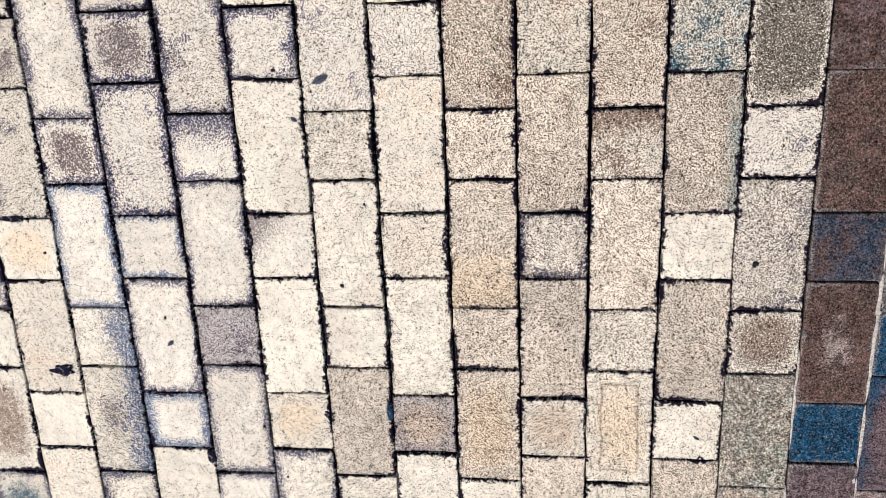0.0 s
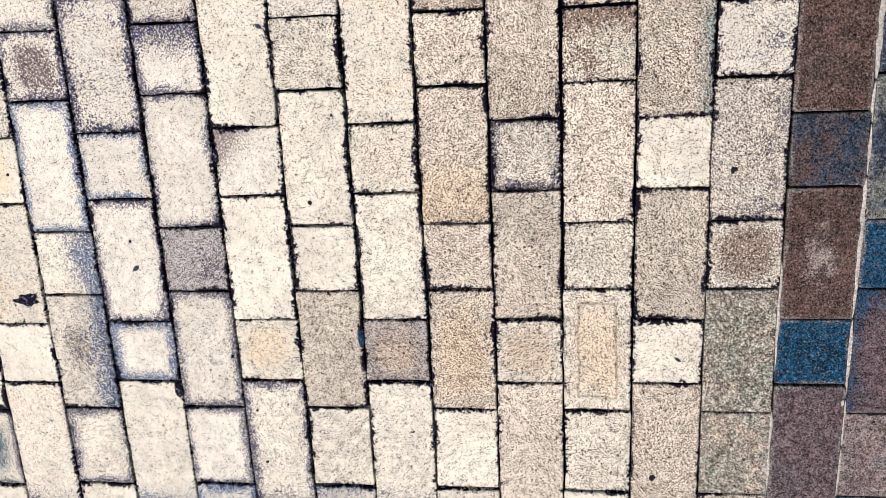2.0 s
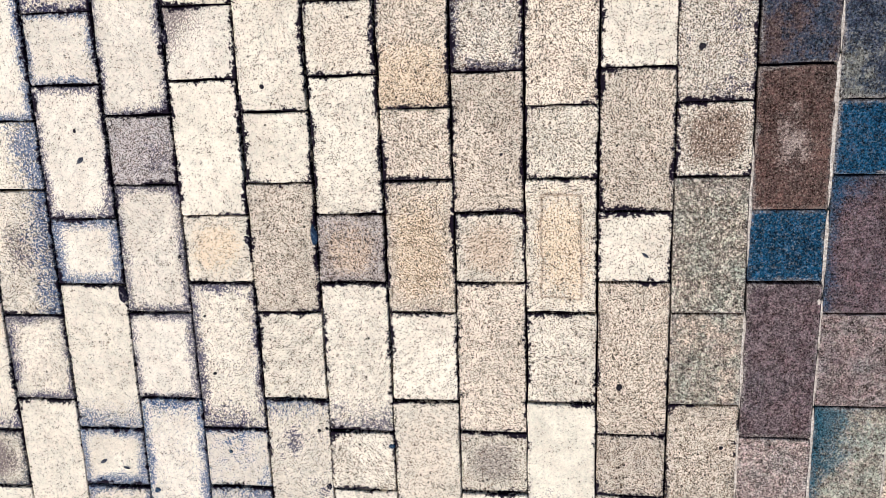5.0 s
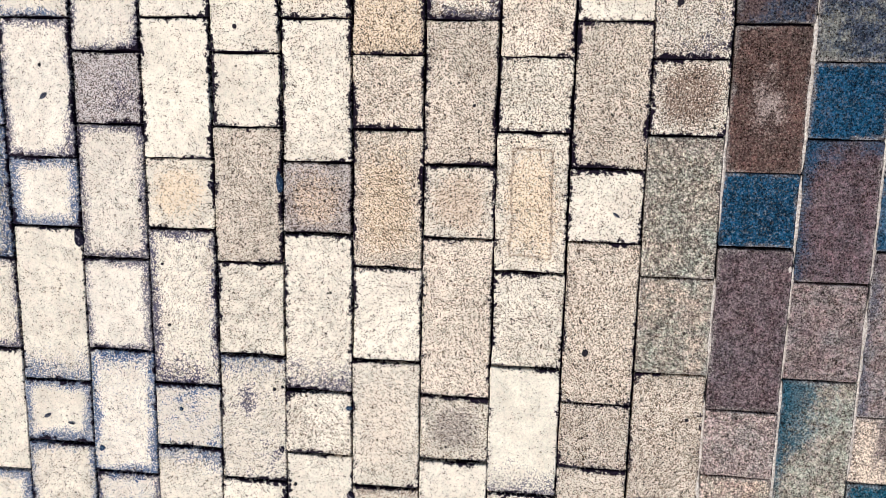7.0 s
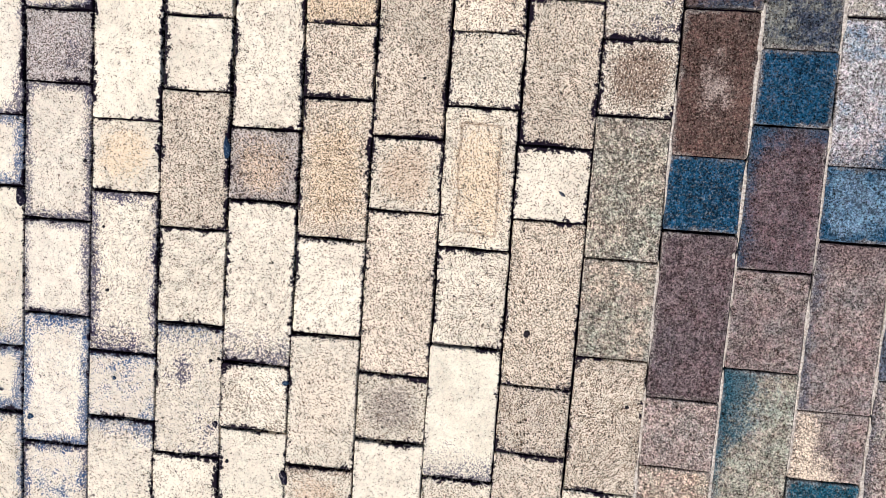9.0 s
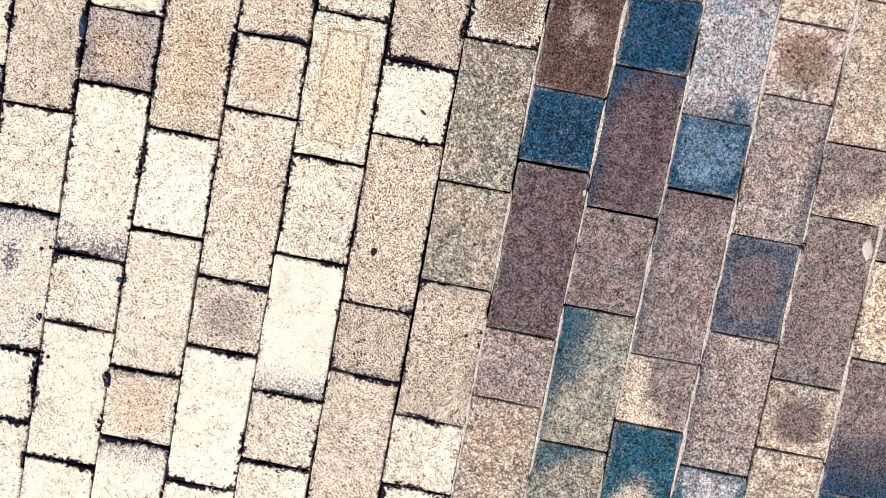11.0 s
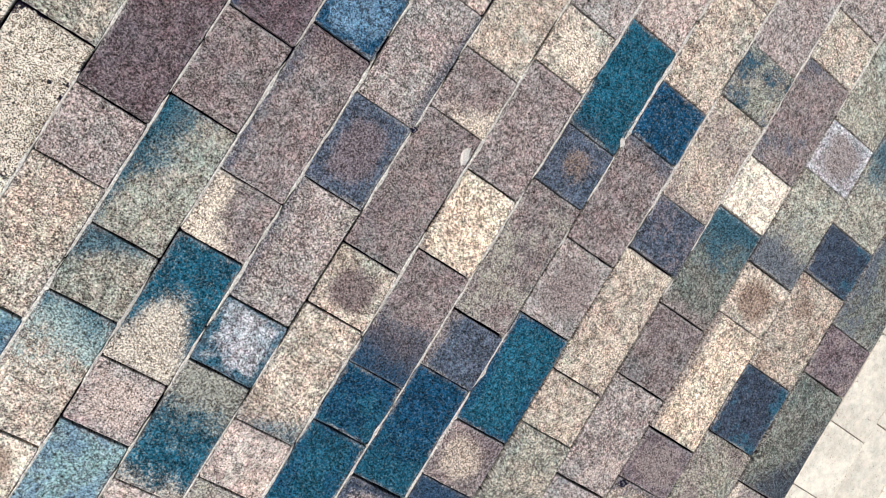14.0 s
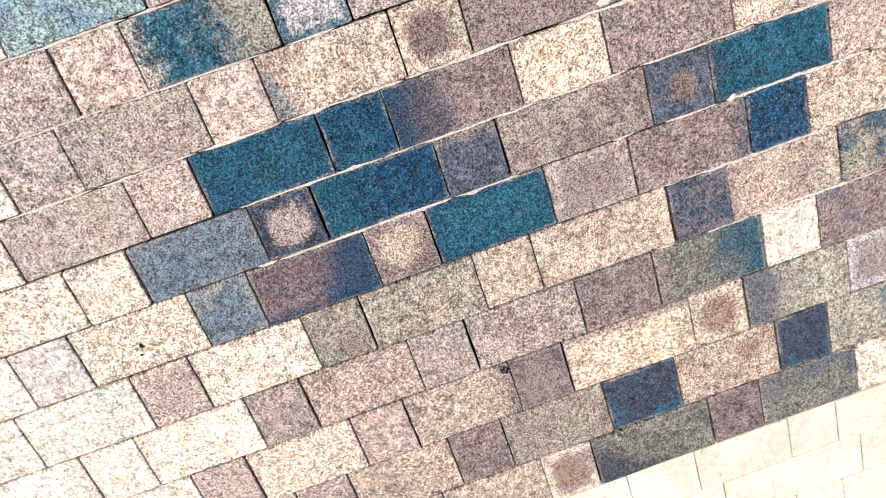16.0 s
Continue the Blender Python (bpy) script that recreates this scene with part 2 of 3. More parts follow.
# where a stain lies: its lean east and north, to the heart, its reach, how far it wanders
FORMS = {
    "n": (0, 1, 0, -0.2, 0.8), "s": (0, -1, 0, -0.2, 0.8), "e": (1, 0, 0, -0.3, 0.8), "w": (-1, 0, 0, -0.3, 0.8),
    "1": (0, 1.6, 0, -1.3, 0.7), "2": (0, -1.6, 0, -1.3, 0.7), "3": (1.6, 0, 0, -1.25, 0.6), "4": (-1.6, 0, 0, -1.25, 0.6),
    "a": (0.7, 0.8, 0, -0.5, 0.8), "d": (0.7, -0.8, 0, -0.5, 0.8), "f": (-0.7, 0.8, 0, -0.5, 0.8), "j": (-0.7, -0.8, 0, -0.5, 0.8),
    "c": (0, 0, 1.3, -0.55, 0.7), "C": (0, 0, 1.7, -0.85, 0.7), "k": (0, 0, 1.6, -1.35, 0.9), "K": (0, 0, 2.4, -0.55, 0.9), "u": (0, -1.2, 1.0, -0.75, 0.35), "R": (0, 0, -2.6, 0.80, 0.9), "r": (0, 0, -3.0, 0.62, 1.3),
    "q": (0, 0, 0, -0.08, 1.5), "i": (0, 0, 0, -0.34, 1.5), "-": (0, 0, 0, -9, 0),
}
BED = plain_material("joint_earth", (0.006, 0.003, 0.009), (0.003, 0.001, 0.005), 400.0)
LIME = plain_material("lime_joint_sand", (0.76, 0.69, 0.60), (0.30, 0.25, 0.21), 300.0, bump_by=1.0)
TAR = plain_material("tar", (0.016, 0.013, 0.030), (0.006, 0.005, 0.010), 260.0, crumbs=(0.30, 0.26, 0.26))
LEAF = plain_material("dry_leaf", (0.12, 0.135, 0.165), (0.035, 0.032, 0.045), 600.0)
GRIT = plain_material("dark_grit", (0.035, 0.03, 0.035), (0.012, 0.010, 0.014), 600.0)
CHALK = plain_material("lime_crumb", (0.62, 0.55, 0.48), (0.42, 0.36, 0.31), 500.0)


def part(name, bm, material, parent, label=""):
    """Links a bmesh as one mesh object under a thing."""
    me = bpy.data.meshes.new(name)
    bm.to_mesh(me)
    bm.free()
    me.materials.append(material)
    ob = new(name, me)
    ob.parent = parent
    if label:
        ob["label"] = label
    return ob


# ---- ground ----
bm = bmesh.new()
bmesh.ops.create_grid(bm, x_segments=8, y_segments=8, size=60)
me = bpy.data.meshes.new("ground")
bm.to_mesh(me)
bm.free()
me.materials.append(BED)
ground = tagged(new("ground", me), "dark packed earth under and between the paving blocks", "ground", kind="structure")
ground.location = (0.5, -0.7, -0.014)

# ---- paving plan ----
PITCH = 0.1
# lengths of the blocks down a column, from its first joint: long and short by turns, with one wider course
ODD_FIRST, ODD_STEPS = 0.475, (191, 99, 191, 97, 192, 99, 191, 100, 231, 98, 193, 96, 190, 97, 192, 96, 192, 96, 192)
EVEN_FIRST, EVEN_STEPS = 0.332, (191, 99, 191, 97, 194, 99, 191, 137, 193, 100, 189, 97, 192, 96, 192, 96, 192, 96, 192)
ODD_STEPS, EVEN_STEPS = ([s / 1000 for s in steps] for steps in (ODD_STEPS, EVEN_STEPS))
# each block from the third down its column: its tone, its share of dark grains in tenths, then its stains as tone and form
# Tones late in columns 5, 8, 9 and early in 14 include painted haze.
PLAN = {
    -8: "w3Xr w2 w1Xr w1 w2bC w2XrTC w1 w1 w2Xr w1",
    -7: "w3Pq w3Pq w3Xi w1rC w2ei w0 w1eiX2 w3PCNr w1 w2Xr w1",
    -6: "h2Xr h1XrUC h1Zr w2Ze w3PkZe w2XrX4 w1 w1ZR w2Zr w1 w1",
    -5: "h2Xr h2PcXr h2XrXi h1Zr h1Xr h1ZR w1Z2 w0ZR w2Zr w2Zr w1",
    -4: "h3XrXi h1XnXr h1Xr g6Xi h2Xr h1Xr h1ZrZ1 h1XrZi w1 w2 w1",
    -3: "w2 h2XrXi w2 h1Pf w1 w2rc w2X2Xr h1ZqZ1 w2Z1 w1 w1 w2",
    -2: "h3Xi w4 w2 w1 k5 w3 w2Z1Xi w2 w2 w1 w2Xi w1",
    -1: "w2 h3Pi w2ei w3tc w2 x6ec w2X2 w4 w1Gi w1 w1 w1",
    0: "t7bi t5 t5rs t5 t6rc w2 w3tc w3ecb1 w1S1 w1 w1",
    1: "t4 w5ei t6ks h6Xr k5ts w4ec t5 w5nC w1 w1 w2 w1",
    2: "t6bi w5bnbi t5 w5 w4rco w4 v0X2 w4ki w2 w1 w1",
    3: "t5 h6zqTi k7z3 w2 k6 w2 t6ki k6ni k4 w2 w2 w1",
    4: "h6dK h3Xi h6Xi h6bc G6 G5si k7 w3 w2 w1 w1",
    5: "D4 D4Ui D4 N4Dq D4mk B4 U4Pi m5Mi s5Gi z3TqAi S4Tq y3 y3 y3",
    6: "N4Oi N4 N4Oi B4Ni U4B4B1 M4Ui G4TfT4 G5Tf s4znT1 y2bC p3 y3 y3 y3",
    7: "m4 m4 m4 l4Gi l4AiB2 A4BrBi M4S4U1 M4yjyw T4yu m4pc z4Aq p3 y3 y3",
    8: "s3 s3 s3 p4bC m5S3 S4PC m5S4Gi l4TrTi T4Gny2 p3mi m4 y3 y3",
    9: "s4 s4 s4 s4 s4 M4yd M4Pi s4UC s4T2 p3M1 m4Gq m4 y3 y3",
    10: "m4 m4 m4 s4yC M4 e4 M4NsB2 B4Tq T4Bq p4mq m3Gq y3 y3",
    11: "m4 m4 m4 p4mq T4N2 S4bk M4Gq S4M4 B4Ts N4mC a4Si y3Gi y3 W2",
    12: "s4 s4 s4Gi B4 M4S1 m4Mc T4Br M4sCPa P4BnB3 a4Gi y4ei x1 W1",
    13: "s4 m4 m4Mq G4SqTi s4Mq S4Pq s5y1yi s4Gi G5si G5Mq y4 p4mc W1 W1",
    14: "m4 s4Gi M4Si y2 O4TnM2 M4Pi m5pi m4Mi p5bi m5pi y2 W1ei W1",
    15: "m4 m4 G4 l4Mc G4Ss s4bC e4M4 P4Mc s5GiX1 p5mi y4pi p4mq W1",
    16: "m4 m4 G4Tn N3Ti s5bi N3Ti G5Mq M5Pi s5Mi m4Gi y3 W1",
    17: "m4 m4 m4 y3 O4Sq P4Mi O5Nd m3bCyr s5Gi p4Mi y3 W1",
}
rng = random.Random(7)


def column_edge(k):
    """Where a column's long joint runs: the columns are not all equally wide."""
    at = (-9, -5, -4, -2, 3, 7, 9, 12, 13, 14, 15, 16, 18)
    off = (-10, -10, -2, 2, 2, 2, -2, -10, -8, -3, 4, 13, 38)
    return k * PITCH + float(np.interp(k, at, off)) / 1000


def block_mesh(wide, length, gaps, rough_edge, crust, seed):
    """A paving block with its top at z = 0: ragged worn outline, chamfered top edge, and sides that reach into the bed."""
    r = random.Random(seed)
    hx, hy = wide / 2 - gaps[0], length / 2 - gaps[1]
    ring = []
    corners = [Vector((sx * hx, sy * hy)) for sx, sy in ((-1, -1), (1, -1), (1, 1), (-1, 1))]
    for a, b in zip(corners, corners[1:] + corners[:1]):
        way = (b - a).normalized()
        out = Vector((way.y, -way.x))
        blunt = r.uniform(0.0012, 0.0035)
        n = max(4, round((b - a).length / 0.022))
        ring.append(a + way * blunt)
        for i in range(1, n):
            ring.append(a.lerp(b, (i + r.uniform(-0.3, 0.3)) / n) + out * (r.uniform(-1.0, 0.45) * rough_edge))
        ring.append(b - way * blunt)
    cut = 0.0012
    verts = [(p.x * (1 - cut / hx), p.y * (1 - cut / hy), r.uniform(-0.0003, 0.0003)) for p in ring]
    verts += [(p.x, p.y, -0.0013) for p in ring]
    verts += [(p.x * 0.995, p.y * 0.995, -0.03) for p in ring]
    n = len(ring)
    faces = [tuple(range(n))]
    for k in (0, n):
        faces += [(k + i, k + n + i, k + n + (i + 1) % n, k + (i + 1) % n) for i in range(n)]
    me = bpy.data.meshes.new("paver")
    me.from_pydata(verts, [], faces)
    half = me.attributes.new("half_size", "FLOAT_VECTOR", "POINT")
    half.data.foreach_set("vector", [hx, hy, crust] * len(verts))
    me.update()
    return me


MESHES = {}


def shared_block(wide, length, zone, gaps, worn, crust, variant):
    """Alike blocks share a mesh."""
    wide, mm, gaps = round(wide * 1000), round(length * 1000), tuple(round(g, 4) for g in gaps)
    crust = round(crust, 1)
    key = (wide, mm, zone, gaps, crust, variant)
    if key not in MESHES:
        me = block_mesh(wide / 1000, mm / 1000, gaps, worn, crust, mm * 7 + variant * 131)
        me.materials.append(STONES[zone])
        MESHES[key] = me
    return MESHES[key]


def joint_gaps(k, y, zone):
    """Half the width of the long and of the cross joints, their wear, and how far the crust has left the long ones for the cross ones: the pale paving has open long joints that close further down, where the cross joints gape."""
    if zone == "pale":
        return (0.0004, 0.0006), 0.0004, 0.0
    if zone == "dark":
        return (0.0013, 0.0010), 0.0008, 0.0
    down = min(1.0, max(0.0, (-0.55 - y) / 0.4))
    if k >= 3:
        return (0.0010, 0.0010), 0.0009, 0.3 + 0.5 * down
    return (0.0014 - 0.0008 * down, 0.0011 + 0.0009 * down), 0.0017 - 0.0007 * down, down


def coat(ob, code):
    """Gives a block its own tone, grain and stains."""
    ob["body"] = [*TONES[code[0]], int(code[1]) / 10]
    ob["ringed"] = float(code.endswith("o"))
    stains = [(code[i], code[i + 1]) for i in (2, 4) if len(code) > i + 1] + [("w", "-")] * 2
    for i, (tone, form) in enumerate(stains[:2]):
        *lean, wandering = FORMS[form]
        ob["stain_%d" % (i + 1)] = [*TONES[tone], float(wandering)]
        ob["form_%d" % (i + 1)] = [float(v) for v in lean]


def row_shift(k, y):
    """The courses fan out by a hair from column to column."""
    u = max(-3.0, min(3.0, (k - 4) / 10))
    return u * 0.0021 - u * (y + 0.6) * 0.0265 - 0.0039 * u * u - 0.0017 * max(0, -4 - max(k, -10)) ** 1.1


pavements = {
    "light": tagged(new("pavement_1"), "cream and tan concrete block paving with black open joints", "pavement", kind="structure"),
    "dark": tagged(new("pavement_2"), "weathered mauve, slate and teal concrete block paving", "pavement", kind="structure"),
    "pale": tagged(new("pavement_3"), "bright clean white concrete block paving", "pavement", kind="structure"),
}


def lay_block(k, y_top, y_end, zone, code):
    a, b = y_top + row_shift(k, y_top), y_end + row_shift(k, y_end)
    x, y = (column_edge(k) + column_edge(k + 1)) / 2, (a + b) / 2
    ob = new("paver", shared_block(column_edge(k + 1) - column_edge(k), a - b, "dark" if code[0] in "Gsy" else zone, *joint_gaps(k, y, zone), rng.randrange(3)))
    ob.parent = pavements[zone]
    ob.location = (x + rng.uniform(-0.0008, 0.0008), y + rng.uniform(-0.0008, 0.0008), rng.uniform(-0.0012, 0.0012))
    ob.rotation_euler = (rng.uniform(-0.006, 0.006), rng.uniform(-0.006, 0.006), rng.uniform(-0.004, 0.004))
    coat(ob, code)


for k in range(-10, 23):
    zone = "light" if k < 5 else "dark" if k < 18 else "pale"
    y = ODD_FIRST if k % 2 else EVEN_FIRST
    codes = PLAN.get(k, "w2 w3Xr w1 w2Xr w1" if k < 0 else "W1 W1 W1ei W1").split()
    for i, step in enumerate(ODD_STEPS if k % 2 else EVEN_STEPS):
        code = codes[max(0, i - 2)] if i - 2 < len(codes) else codes[-1]
        lay_block(k, y, y - step, zone, code)
        y -= step

# ---- the paving beyond, past single blocks ----
def outer_paving(name, label, material, first, last, near_k, span=(99, -99)):
    """Columns of plain bevelled blocks that carry the same bond outwards, in one mesh."""
    r = random.Random(first + 500)
    verts, faces, halves = [], [], []
    for k in range(first, last):
        steps = ODD_STEPS if k % 2 else EVEN_STEPS
        start = ODD_FIRST if k % 2 else EVEN_FIRST
        runs = []
        y, turn = start, steps[0] < 0.15
        while y < 6.0:
            step = 0.191 if turn else 0.098
            runs.append((y + step, y))
            y, turn = y + step, not turn
        y = start
        for step in steps:
            if not near_k[0] <= k < near_k[1]:
                runs.append((y, y - step))
            y -= step
        turn = steps[-1] < 0.15
        while y > -8.0:
            step = 0.191 if turn else 0.098
            runs.append((y, y - step))
            y, turn = y - step, not turn
        for top, end in runs:
            if not span[0] > end >= span[1]:
                continue
            top, end = top + row_shift(k, top), end + row_shift(k, end)
            x0, x1 = column_edge(k) + 0.002, column_edge(k + 1) - 0.002
            y0, y1, z = end + 0.002, top - 0.002, r.uniform(-0.001, 0.001)
            n = len(verts)
            verts += [(x0 + 0.002, y0 + 0.002, z), (x1 - 0.002, y0 + 0.002, z), (x1 - 0.002, y1 - 0.002, z), (x0 + 0.002, y1 - 0.002, z),
                      (x0, y0, -0.003), (x1, y0, -0.003), (x1, y1, -0.003), (x0, y1, -0.003),
                      (x0, y0, -0.03), (x1, y0, -0.03), (x1, y1, -0.03), (x0, y1, -0.03)]
            faces.append((n, n + 1, n + 2, n + 3))
            for a in (n, n + 4):
                faces += [(a + i, a + 4 + i, a + 4 + (i + 1) % 4, a + (i + 1) % 4) for i in range(4)]
    me = bpy.data.meshes.new(name)
    me.from_pydata(verts, [], faces)
    me.materials.append(material)
    me.update()
    return tagged(new(name, me), label, "paving", kind="stuff")


def field_material(name, shades, grain):
    """Plain blocks of several shades, block by block."""
    mat = bpy.data.materials.new(name)
    mat.use_nodes = True
    nt = mat.node_tree
    shader = nt.nodes["Principled BSDF"]
    coords = nt.nodes.new("ShaderNodeTexCoord").outputs["Object"]
    pick = nt.nodes.new("ShaderNodeNewGeometry").outputs["Random Per Island"]
    w = math_node(nt, "MULTIPLY", pick, 19.0)
    ramp = nt.nodes.new("ShaderNodeValToRGB")
    ramp.color_ramp.interpolation = "CONSTANT"
    for i, shade in enumerate(shades):
        el = ramp.color_ramp.elements[i] if i < 2 else ramp.color_ramp.elements.new(0.5)
        el.position, el.color = i / len(shades), (*shade, 1)
    nt.links.new(pick, ramp.inputs[0])
    fine = noise_at(nt, coords, w, 380.0, 2.0, 0.8)
    mid = noise_at(nt, coords, w, 40.0, 4.0, 0.65)
    col = blend(nt, smooth(nt, mid, 0.4, 0.7, 0.0, 0.35), ramp.outputs[0], grain, "MULTIPLY")
    col = blend(nt, smooth(nt, fine, 0.38, 0.46, 0.9, 0.0), col, grain)
    nt.links.new(col, shader.inputs["Base Color"])
    shader.inputs["Roughness"].default_value = 0.85
    bump = node(nt, "ShaderNodeBump", Strength=0.6, Distance=0.0016)
    nt.links.new(fine, bump.inputs["Height"])
    nt.links.new(bump.outputs[0], shader.inputs["Normal"])
    return mat


CREAMS = field_material("cream_field", ((0.80, 0.73, 0.605), (0.76, 0.66, 0.525), (0.79, 0.735, 0.62), (0.72, 0.63, 0.50)), UMBER)
MAUVES = field_material("mauve_field", ((0.43, 0.325, 0.265), (0.27, 0.22, 0.20), (0.62, 0.495, 0.395), (0.36, 0.325, 0.26), (0.05, 0.09, 0.13)), NIGHT)
PALES = field_material("pale_field", ((0.62, 0.555, 0.46), (0.60, 0.53, 0.43), (0.63, 0.55, 0.455)), (0.36, 0.31, 0.25))
outer_paving("outer_paving", "cream and tan concrete blocks carrying the bond outwards", CREAMS, -60, 5, (-10, 5))
outer_paving("outer_paving", "mauve and slate concrete blocks carrying the bond outwards", MAUVES, 5, 18, (5, 18), (99, -1.0))
outer_paving("outer_paving", "clean pale concrete blocks beyond the weathered ones", PALES, 5, 18, (5, 18), (-1.0, -99))
outer_paving("outer_paving", "pale concrete blocks carrying the bond outwards", PALES, 18, 70, (18, 23))

# ---- pale lime sand in the long joints of the weathered paving ----
def joint_sand(k, start, end, seed, broad):
    """A broken, wavering fillet of pale sand along one long joint, just under the block tops."""
    r = random.Random(seed)
    bm = bmesh.new()
    y = start
    while y > end:
        run = min(r.uniform(0.05, 0.28), max(0.03, y - end))
        n = max(3, int(run / 0.014))
        rows = []
        for i in range(n + 1):
            taper = min(1.0, i / 1.5, (n - i) / 1.5) * 0.9 + 0.1
            wide = r.uniform(0.0010, 0.0034) * taper * broad
            mid = column_edge(k) + r.uniform(-0.0010, 0.0010)
            top = -0.0003 + r.uniform(-0.0006, 0.0006)
            yy = y - run * i / n
            rows.append([bm.verts.new(v) for v in ((mid - wide, yy, -0.016), (mid - wide * 0.9, yy, top - 0.0005),
                                                   (mid, yy, top), (mid + wide * 0.9, yy, top - 0.0005), (mid + wide, yy, -0.016))])
        for p, q in zip(rows, rows[1:]):
            for i in range(4):
                bm.faces.new((p[i], q[i], q[i + 1], p[i + 1]))
        bm.faces.new(rows[0]), bm.faces.new(rows[-1][::-1])
        y -= run + (r.uniform(0.01, 0.10) if r.random() < 0.45 else 0.004)
    bmesh.ops.recalc_face_normals(bm, faces=bm.faces)
    return part("joint_sand", bm, LIME, pavements["dark"], "pale lime sand filling a joint")


for i, (k, start, end) in enumerate(((5, -0.5, -1.2), (6, 0.3, -1.9), (7, 0.3, -1.9), (8, 0.3, -1.9), (9, 0.3, -0.86), (9, -1.08, -1.9),
                      (10, 0.2, -1.6), (11, 0.2, -1.3), (12, 0.2, -0.75), (12, -0.9, -1.3), (13, 0.2, -0.7), (14, 0.1, -0.7), (15, 0.0, -0.3))):
    joint_sand(k, start, end, 50 + i, 1.5 if k in (6, 12) else 1.0)


# ---- litter and blemishes ----
TEAL_CRUST = plain_material("teal_crust", (0.028, 0.065, 0.12), (0.008, 0.014, 0.035), 420.0, crumbs=(0.14, 0.19, 0.24))
def lump(name, x, y, sx, sy, height, turn, material, seed, spikes=0.3, rings=3, sides=11):
    """A low ragged blob lying on the paving."""
    r = random.Random(seed)
    bm = bmesh.new()
    waves = [(n, r.uniform(-0.5, 0.5) * spikes, r.uniform(0, 6.3)) for n in (2, 3, 5, 7)]
    radii = [1 + sum(a * math.sin(n * 2 * math.pi * i / sides + p) for n, a, p in waves) + r.uniform(-0.25, 0.25) * spikes for i in range(sides)]
    loops = []
    for j in range(rings):
        f = 1 - 0.8 * (j / rings) ** 1.3
        z = height * (j / rings) ** 0.6 - 0.0012 * (j == 0)
        loops.append([bm.verts.new((sx * f * radii[i] * math.cos(2 * math.pi * i / sides), sy * f * radii[i] * math.sin(2 * math.pi * i / sides),
                                    z + r.uniform(-0.06, 0.06) * height)) for i in range(sides)])
    for p, q in zip(loops, loops[1:]):
        for i in range(sides):
            bm.faces.new((p[i], p[(i + 1) % sides], q[(i + 1) % sides], q[i]))
    bm.faces.new(loops[-1])
    bm.faces.new(loops[0][::-1])
    ob = part(name, bm, material, None)
    ob.matrix_world = pose(x, y, 0.0008, 0, 0, turn)
    return ob


def dead_leaf(x, y, length, wide, turn, seed):
    """A small dry leaf: a curled blade with a raised midrib, 0.4 mm thick."""
    r = random.Random(seed)
    bm = bmesh.new()
    n = 7
    sheets = []
    for lift in (0.0, 0.0004):
        rows = []
        for i in range(n + 1):
            t = i / n
            half = wide * 0.5 * math.sin(math.pi * min(1, t * 0.94 + 0.03)) ** 0.8 * (1 + r.uniform(-0.08, 0.08))
            rise = 0.0010 + 0.0012 * math.sin(math.pi * t)
            rows.append([bm.verts.new(((t - 0.5) * length, s * half, rise * (0.35 if s else 1.0) + lift)) for s in (-1, 0, 1)])
        sheets.append(rows)
    low, high = sheets
    for rows, flip in ((low, True), (high, False)):
        for p, q in zip(rows, rows[1:]):
            for i in range(2):
                f = (p[i], q[i], q[i + 1], p[i + 1])
                bm.faces.new(f if flip else f[::-1])
    for i in range(n):
        for s in (0, 2):
            bm.faces.new((low[i][s], low[i + 1][s], high[i + 1][s], high[i][s]))
    bmesh.ops.recalc_face_normals(bm, faces=bm.faces)
    ob = new("dead_leaf")
    part("blade", bm, LEAF, ob, "curled slate-grey leaf blade")
    rib = bmesh.new()
    rows = [[rib.verts.new((length * (t - 0.5), s * length * 0.012 * (1.3 - t), 0.0013 + 0.0012 * math.sin(math.pi * max(0, t)) + up))
             for s, up in ((-1, 0), (0, 0.0004), (1, 0))] for t in (-0.16, 0.0, 0.2, 0.45, 0.7, 0.95)]
    for p, q in zip(rows, rows[1:]):
        for a, b in ((0, 1), (1, 2), (2, 0)):
            rib.faces.new((p[a], q[a], q[b], p[b]))
    rib.faces.new(rows[0]), rib.faces.new(rows[-1][::-1])
    bmesh.ops.recalc_face_normals(rib, faces=rib.faces)
    part("midrib", rib, GRIT, ob, "dark dried midrib and stalk")
    ob.matrix_world = pose(x, y, 0.0006, 0, 0, turn)
    return ob


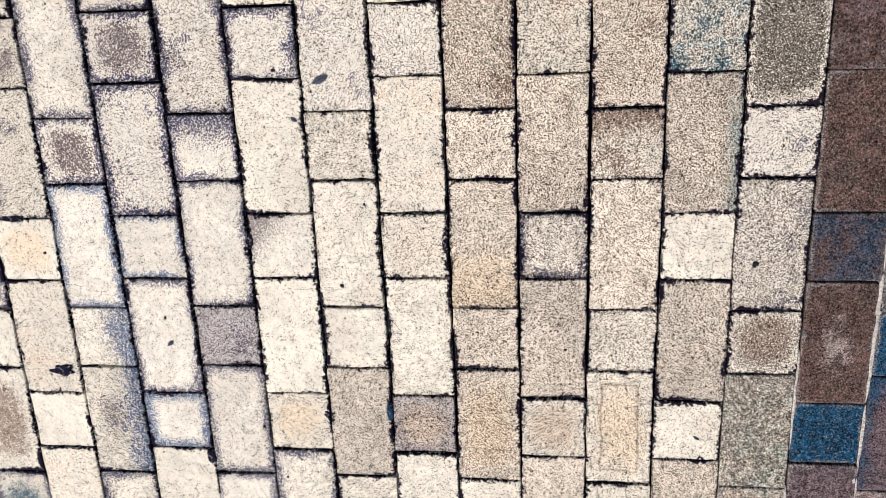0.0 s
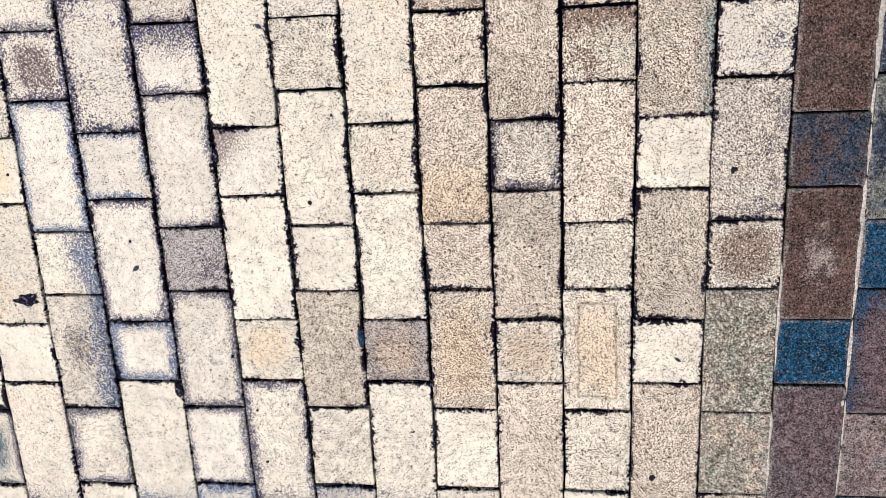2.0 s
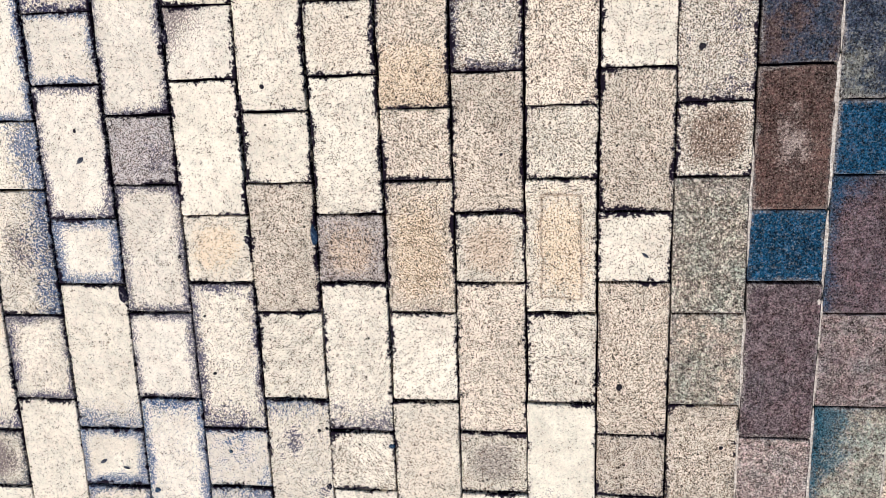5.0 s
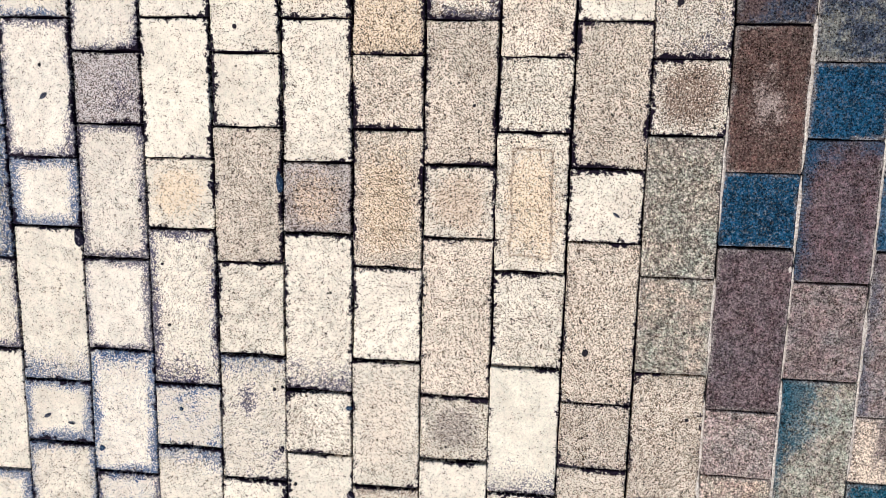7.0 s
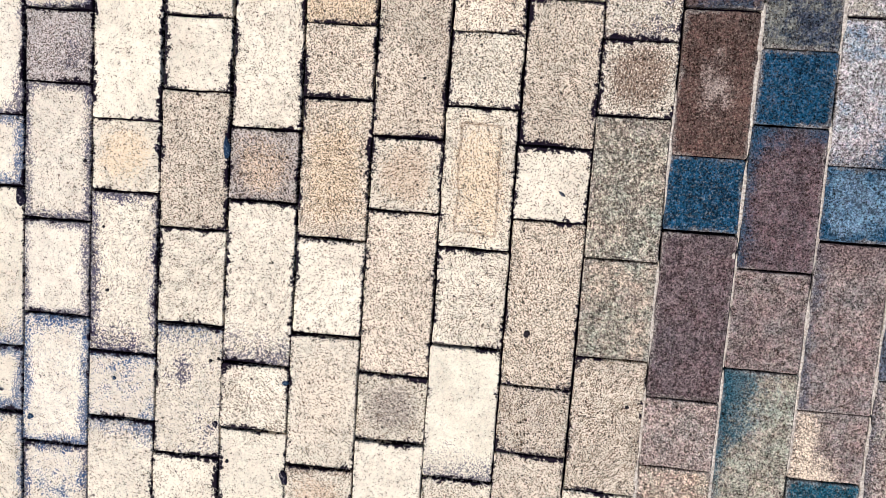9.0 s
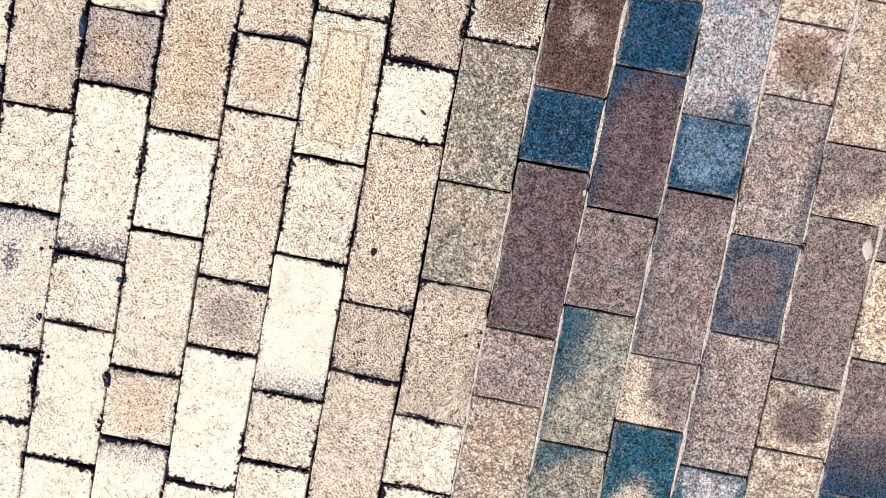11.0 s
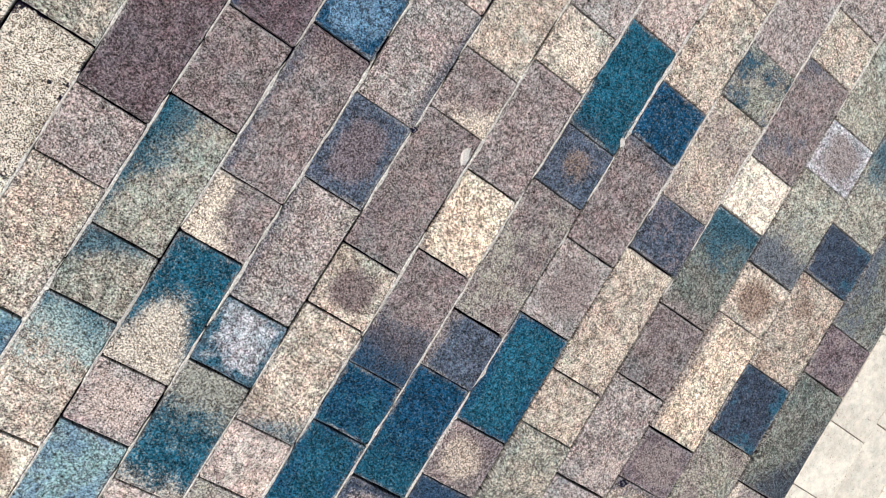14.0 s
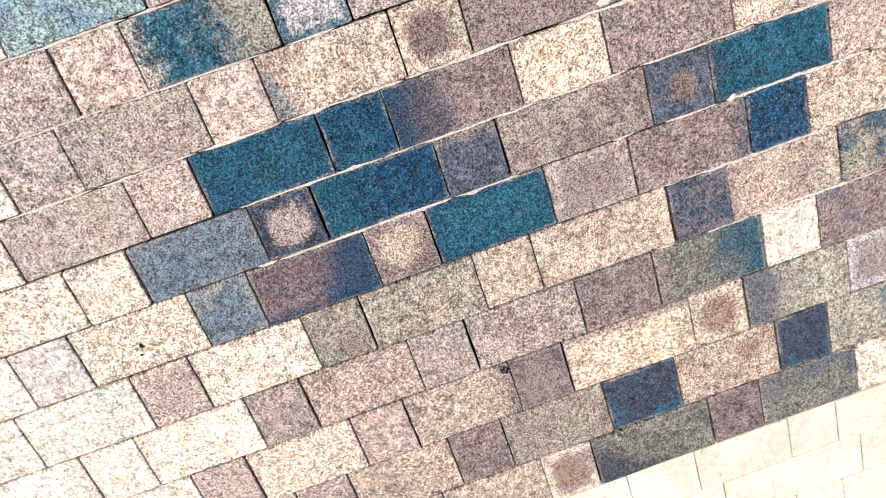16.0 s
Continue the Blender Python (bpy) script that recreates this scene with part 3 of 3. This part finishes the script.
for i, (x, y, length, wide, turn) in enumerate(((-0.169, -0.099, 0.026, 0.011, 25), (-0.447, -0.504, 0.013, 0.007, 40),
                                                (-0.212, -0.154, 0.010, 0.006, -30), (-0.475, -0.988, 0.013, 0.006, 30),
                                                (-0.437, -0.998, 0.011, 0.004, -15), (0.366, -0.647, 0.011, 0.004, -35))):
    tagged(dead_leaf(x, y, length, wide, turn, 20 + i), "small dark dried leaf lying on the paving", "leaf", "scattered dead leaves")
for i, (x, y, sx, sy, turn) in enumerate(((-0.640, -0.556, 0.020, 0.010, 5), (-0.407, -0.709, 0.008, 0.013, 10), (-0.297, -0.333, 0.005, 0.011, 0),
                                          (-0.004, -0.340, 0.004, 0.009, 0), (-0.203, -0.624, 0.005, 0.006, 0),
                                          (-0.676, -0.299, 0.022, 0.005, 0), (0.001, -1.088, 0.006, 0.012, 10), (-0.105, -1.018, 0.004, 0.005, 0),
                                          (1.518, -1.013, 0.008, 0.007, 20), (0.899, -0.727, 0.005, 0.004, 30))):
    tagged(lump("tar_patch", x, y, sx, sy, 0.0016, turn, TAR, 40 + i, 0.3, 3, 26), "black crusted tar patch stuck at a paver edge", "tar", "black tar patches")
for i, (x, y, size) in enumerate(((-0.235, -0.085, 4), (0.432, -0.369, 5), (-0.450, -0.461, 3), (-0.162, -0.405, 4), (-0.119, -0.279, 2.5), (-0.631, -0.354, 2.5),
                                  (0.170, -0.505, 2.5), (0.334, -0.843, 5.5), (-0.103, -0.920, 2.5), (-0.280, -0.742, 2.5), (-0.273, -0.834, 3),
                                  (-0.310, -0.650, 3), (-0.085, -1.072, 3), (-0.115, -0.924, 3), (0.479, -0.933, 3), (1.247, -1.524, 4), (1.262, -1.530, 2.5))):
    tagged(lump("grit", x, y, size / 1000, size / 1150, 0.0018, 37 * i, GRIT, 70 + i, 0.2), "small dark grain of grit on the paving", "grit", "dark grit")
for i, (x, y, sx, sy, turn) in enumerate(((0.984, -0.715, 0.008, 0.013, 0), (1.188, -0.560, 0.005, 0.007, 30), (0.598, -0.712, 0.003, 0.005, 0))):
    tagged(lump("lime_crumb", x, y, sx, sy, 0.0022, turn, CHALK, 90 + i, 0.6, 2, 9), "pale lime mortar crumb lodged in a joint", "mortar", "lime crumbs")
for i, (x, y, sx, sy) in enumerate(((-0.102, -0.618, 0.005, 0.016), (-0.389, -1.035, 0.006, 0.006), (-0.260, -0.964, 0.003, 0.003), (-0.003, -0.946, 0.004, 0.006))):
    tagged(lump("crust_spot", x, y, sx, sy, 0.0012, 25 * i, TEAL_CRUST, 110 + i, 0.3, 3, 14), "small dull teal crust spot on the paving", "crust", "teal crust spots")
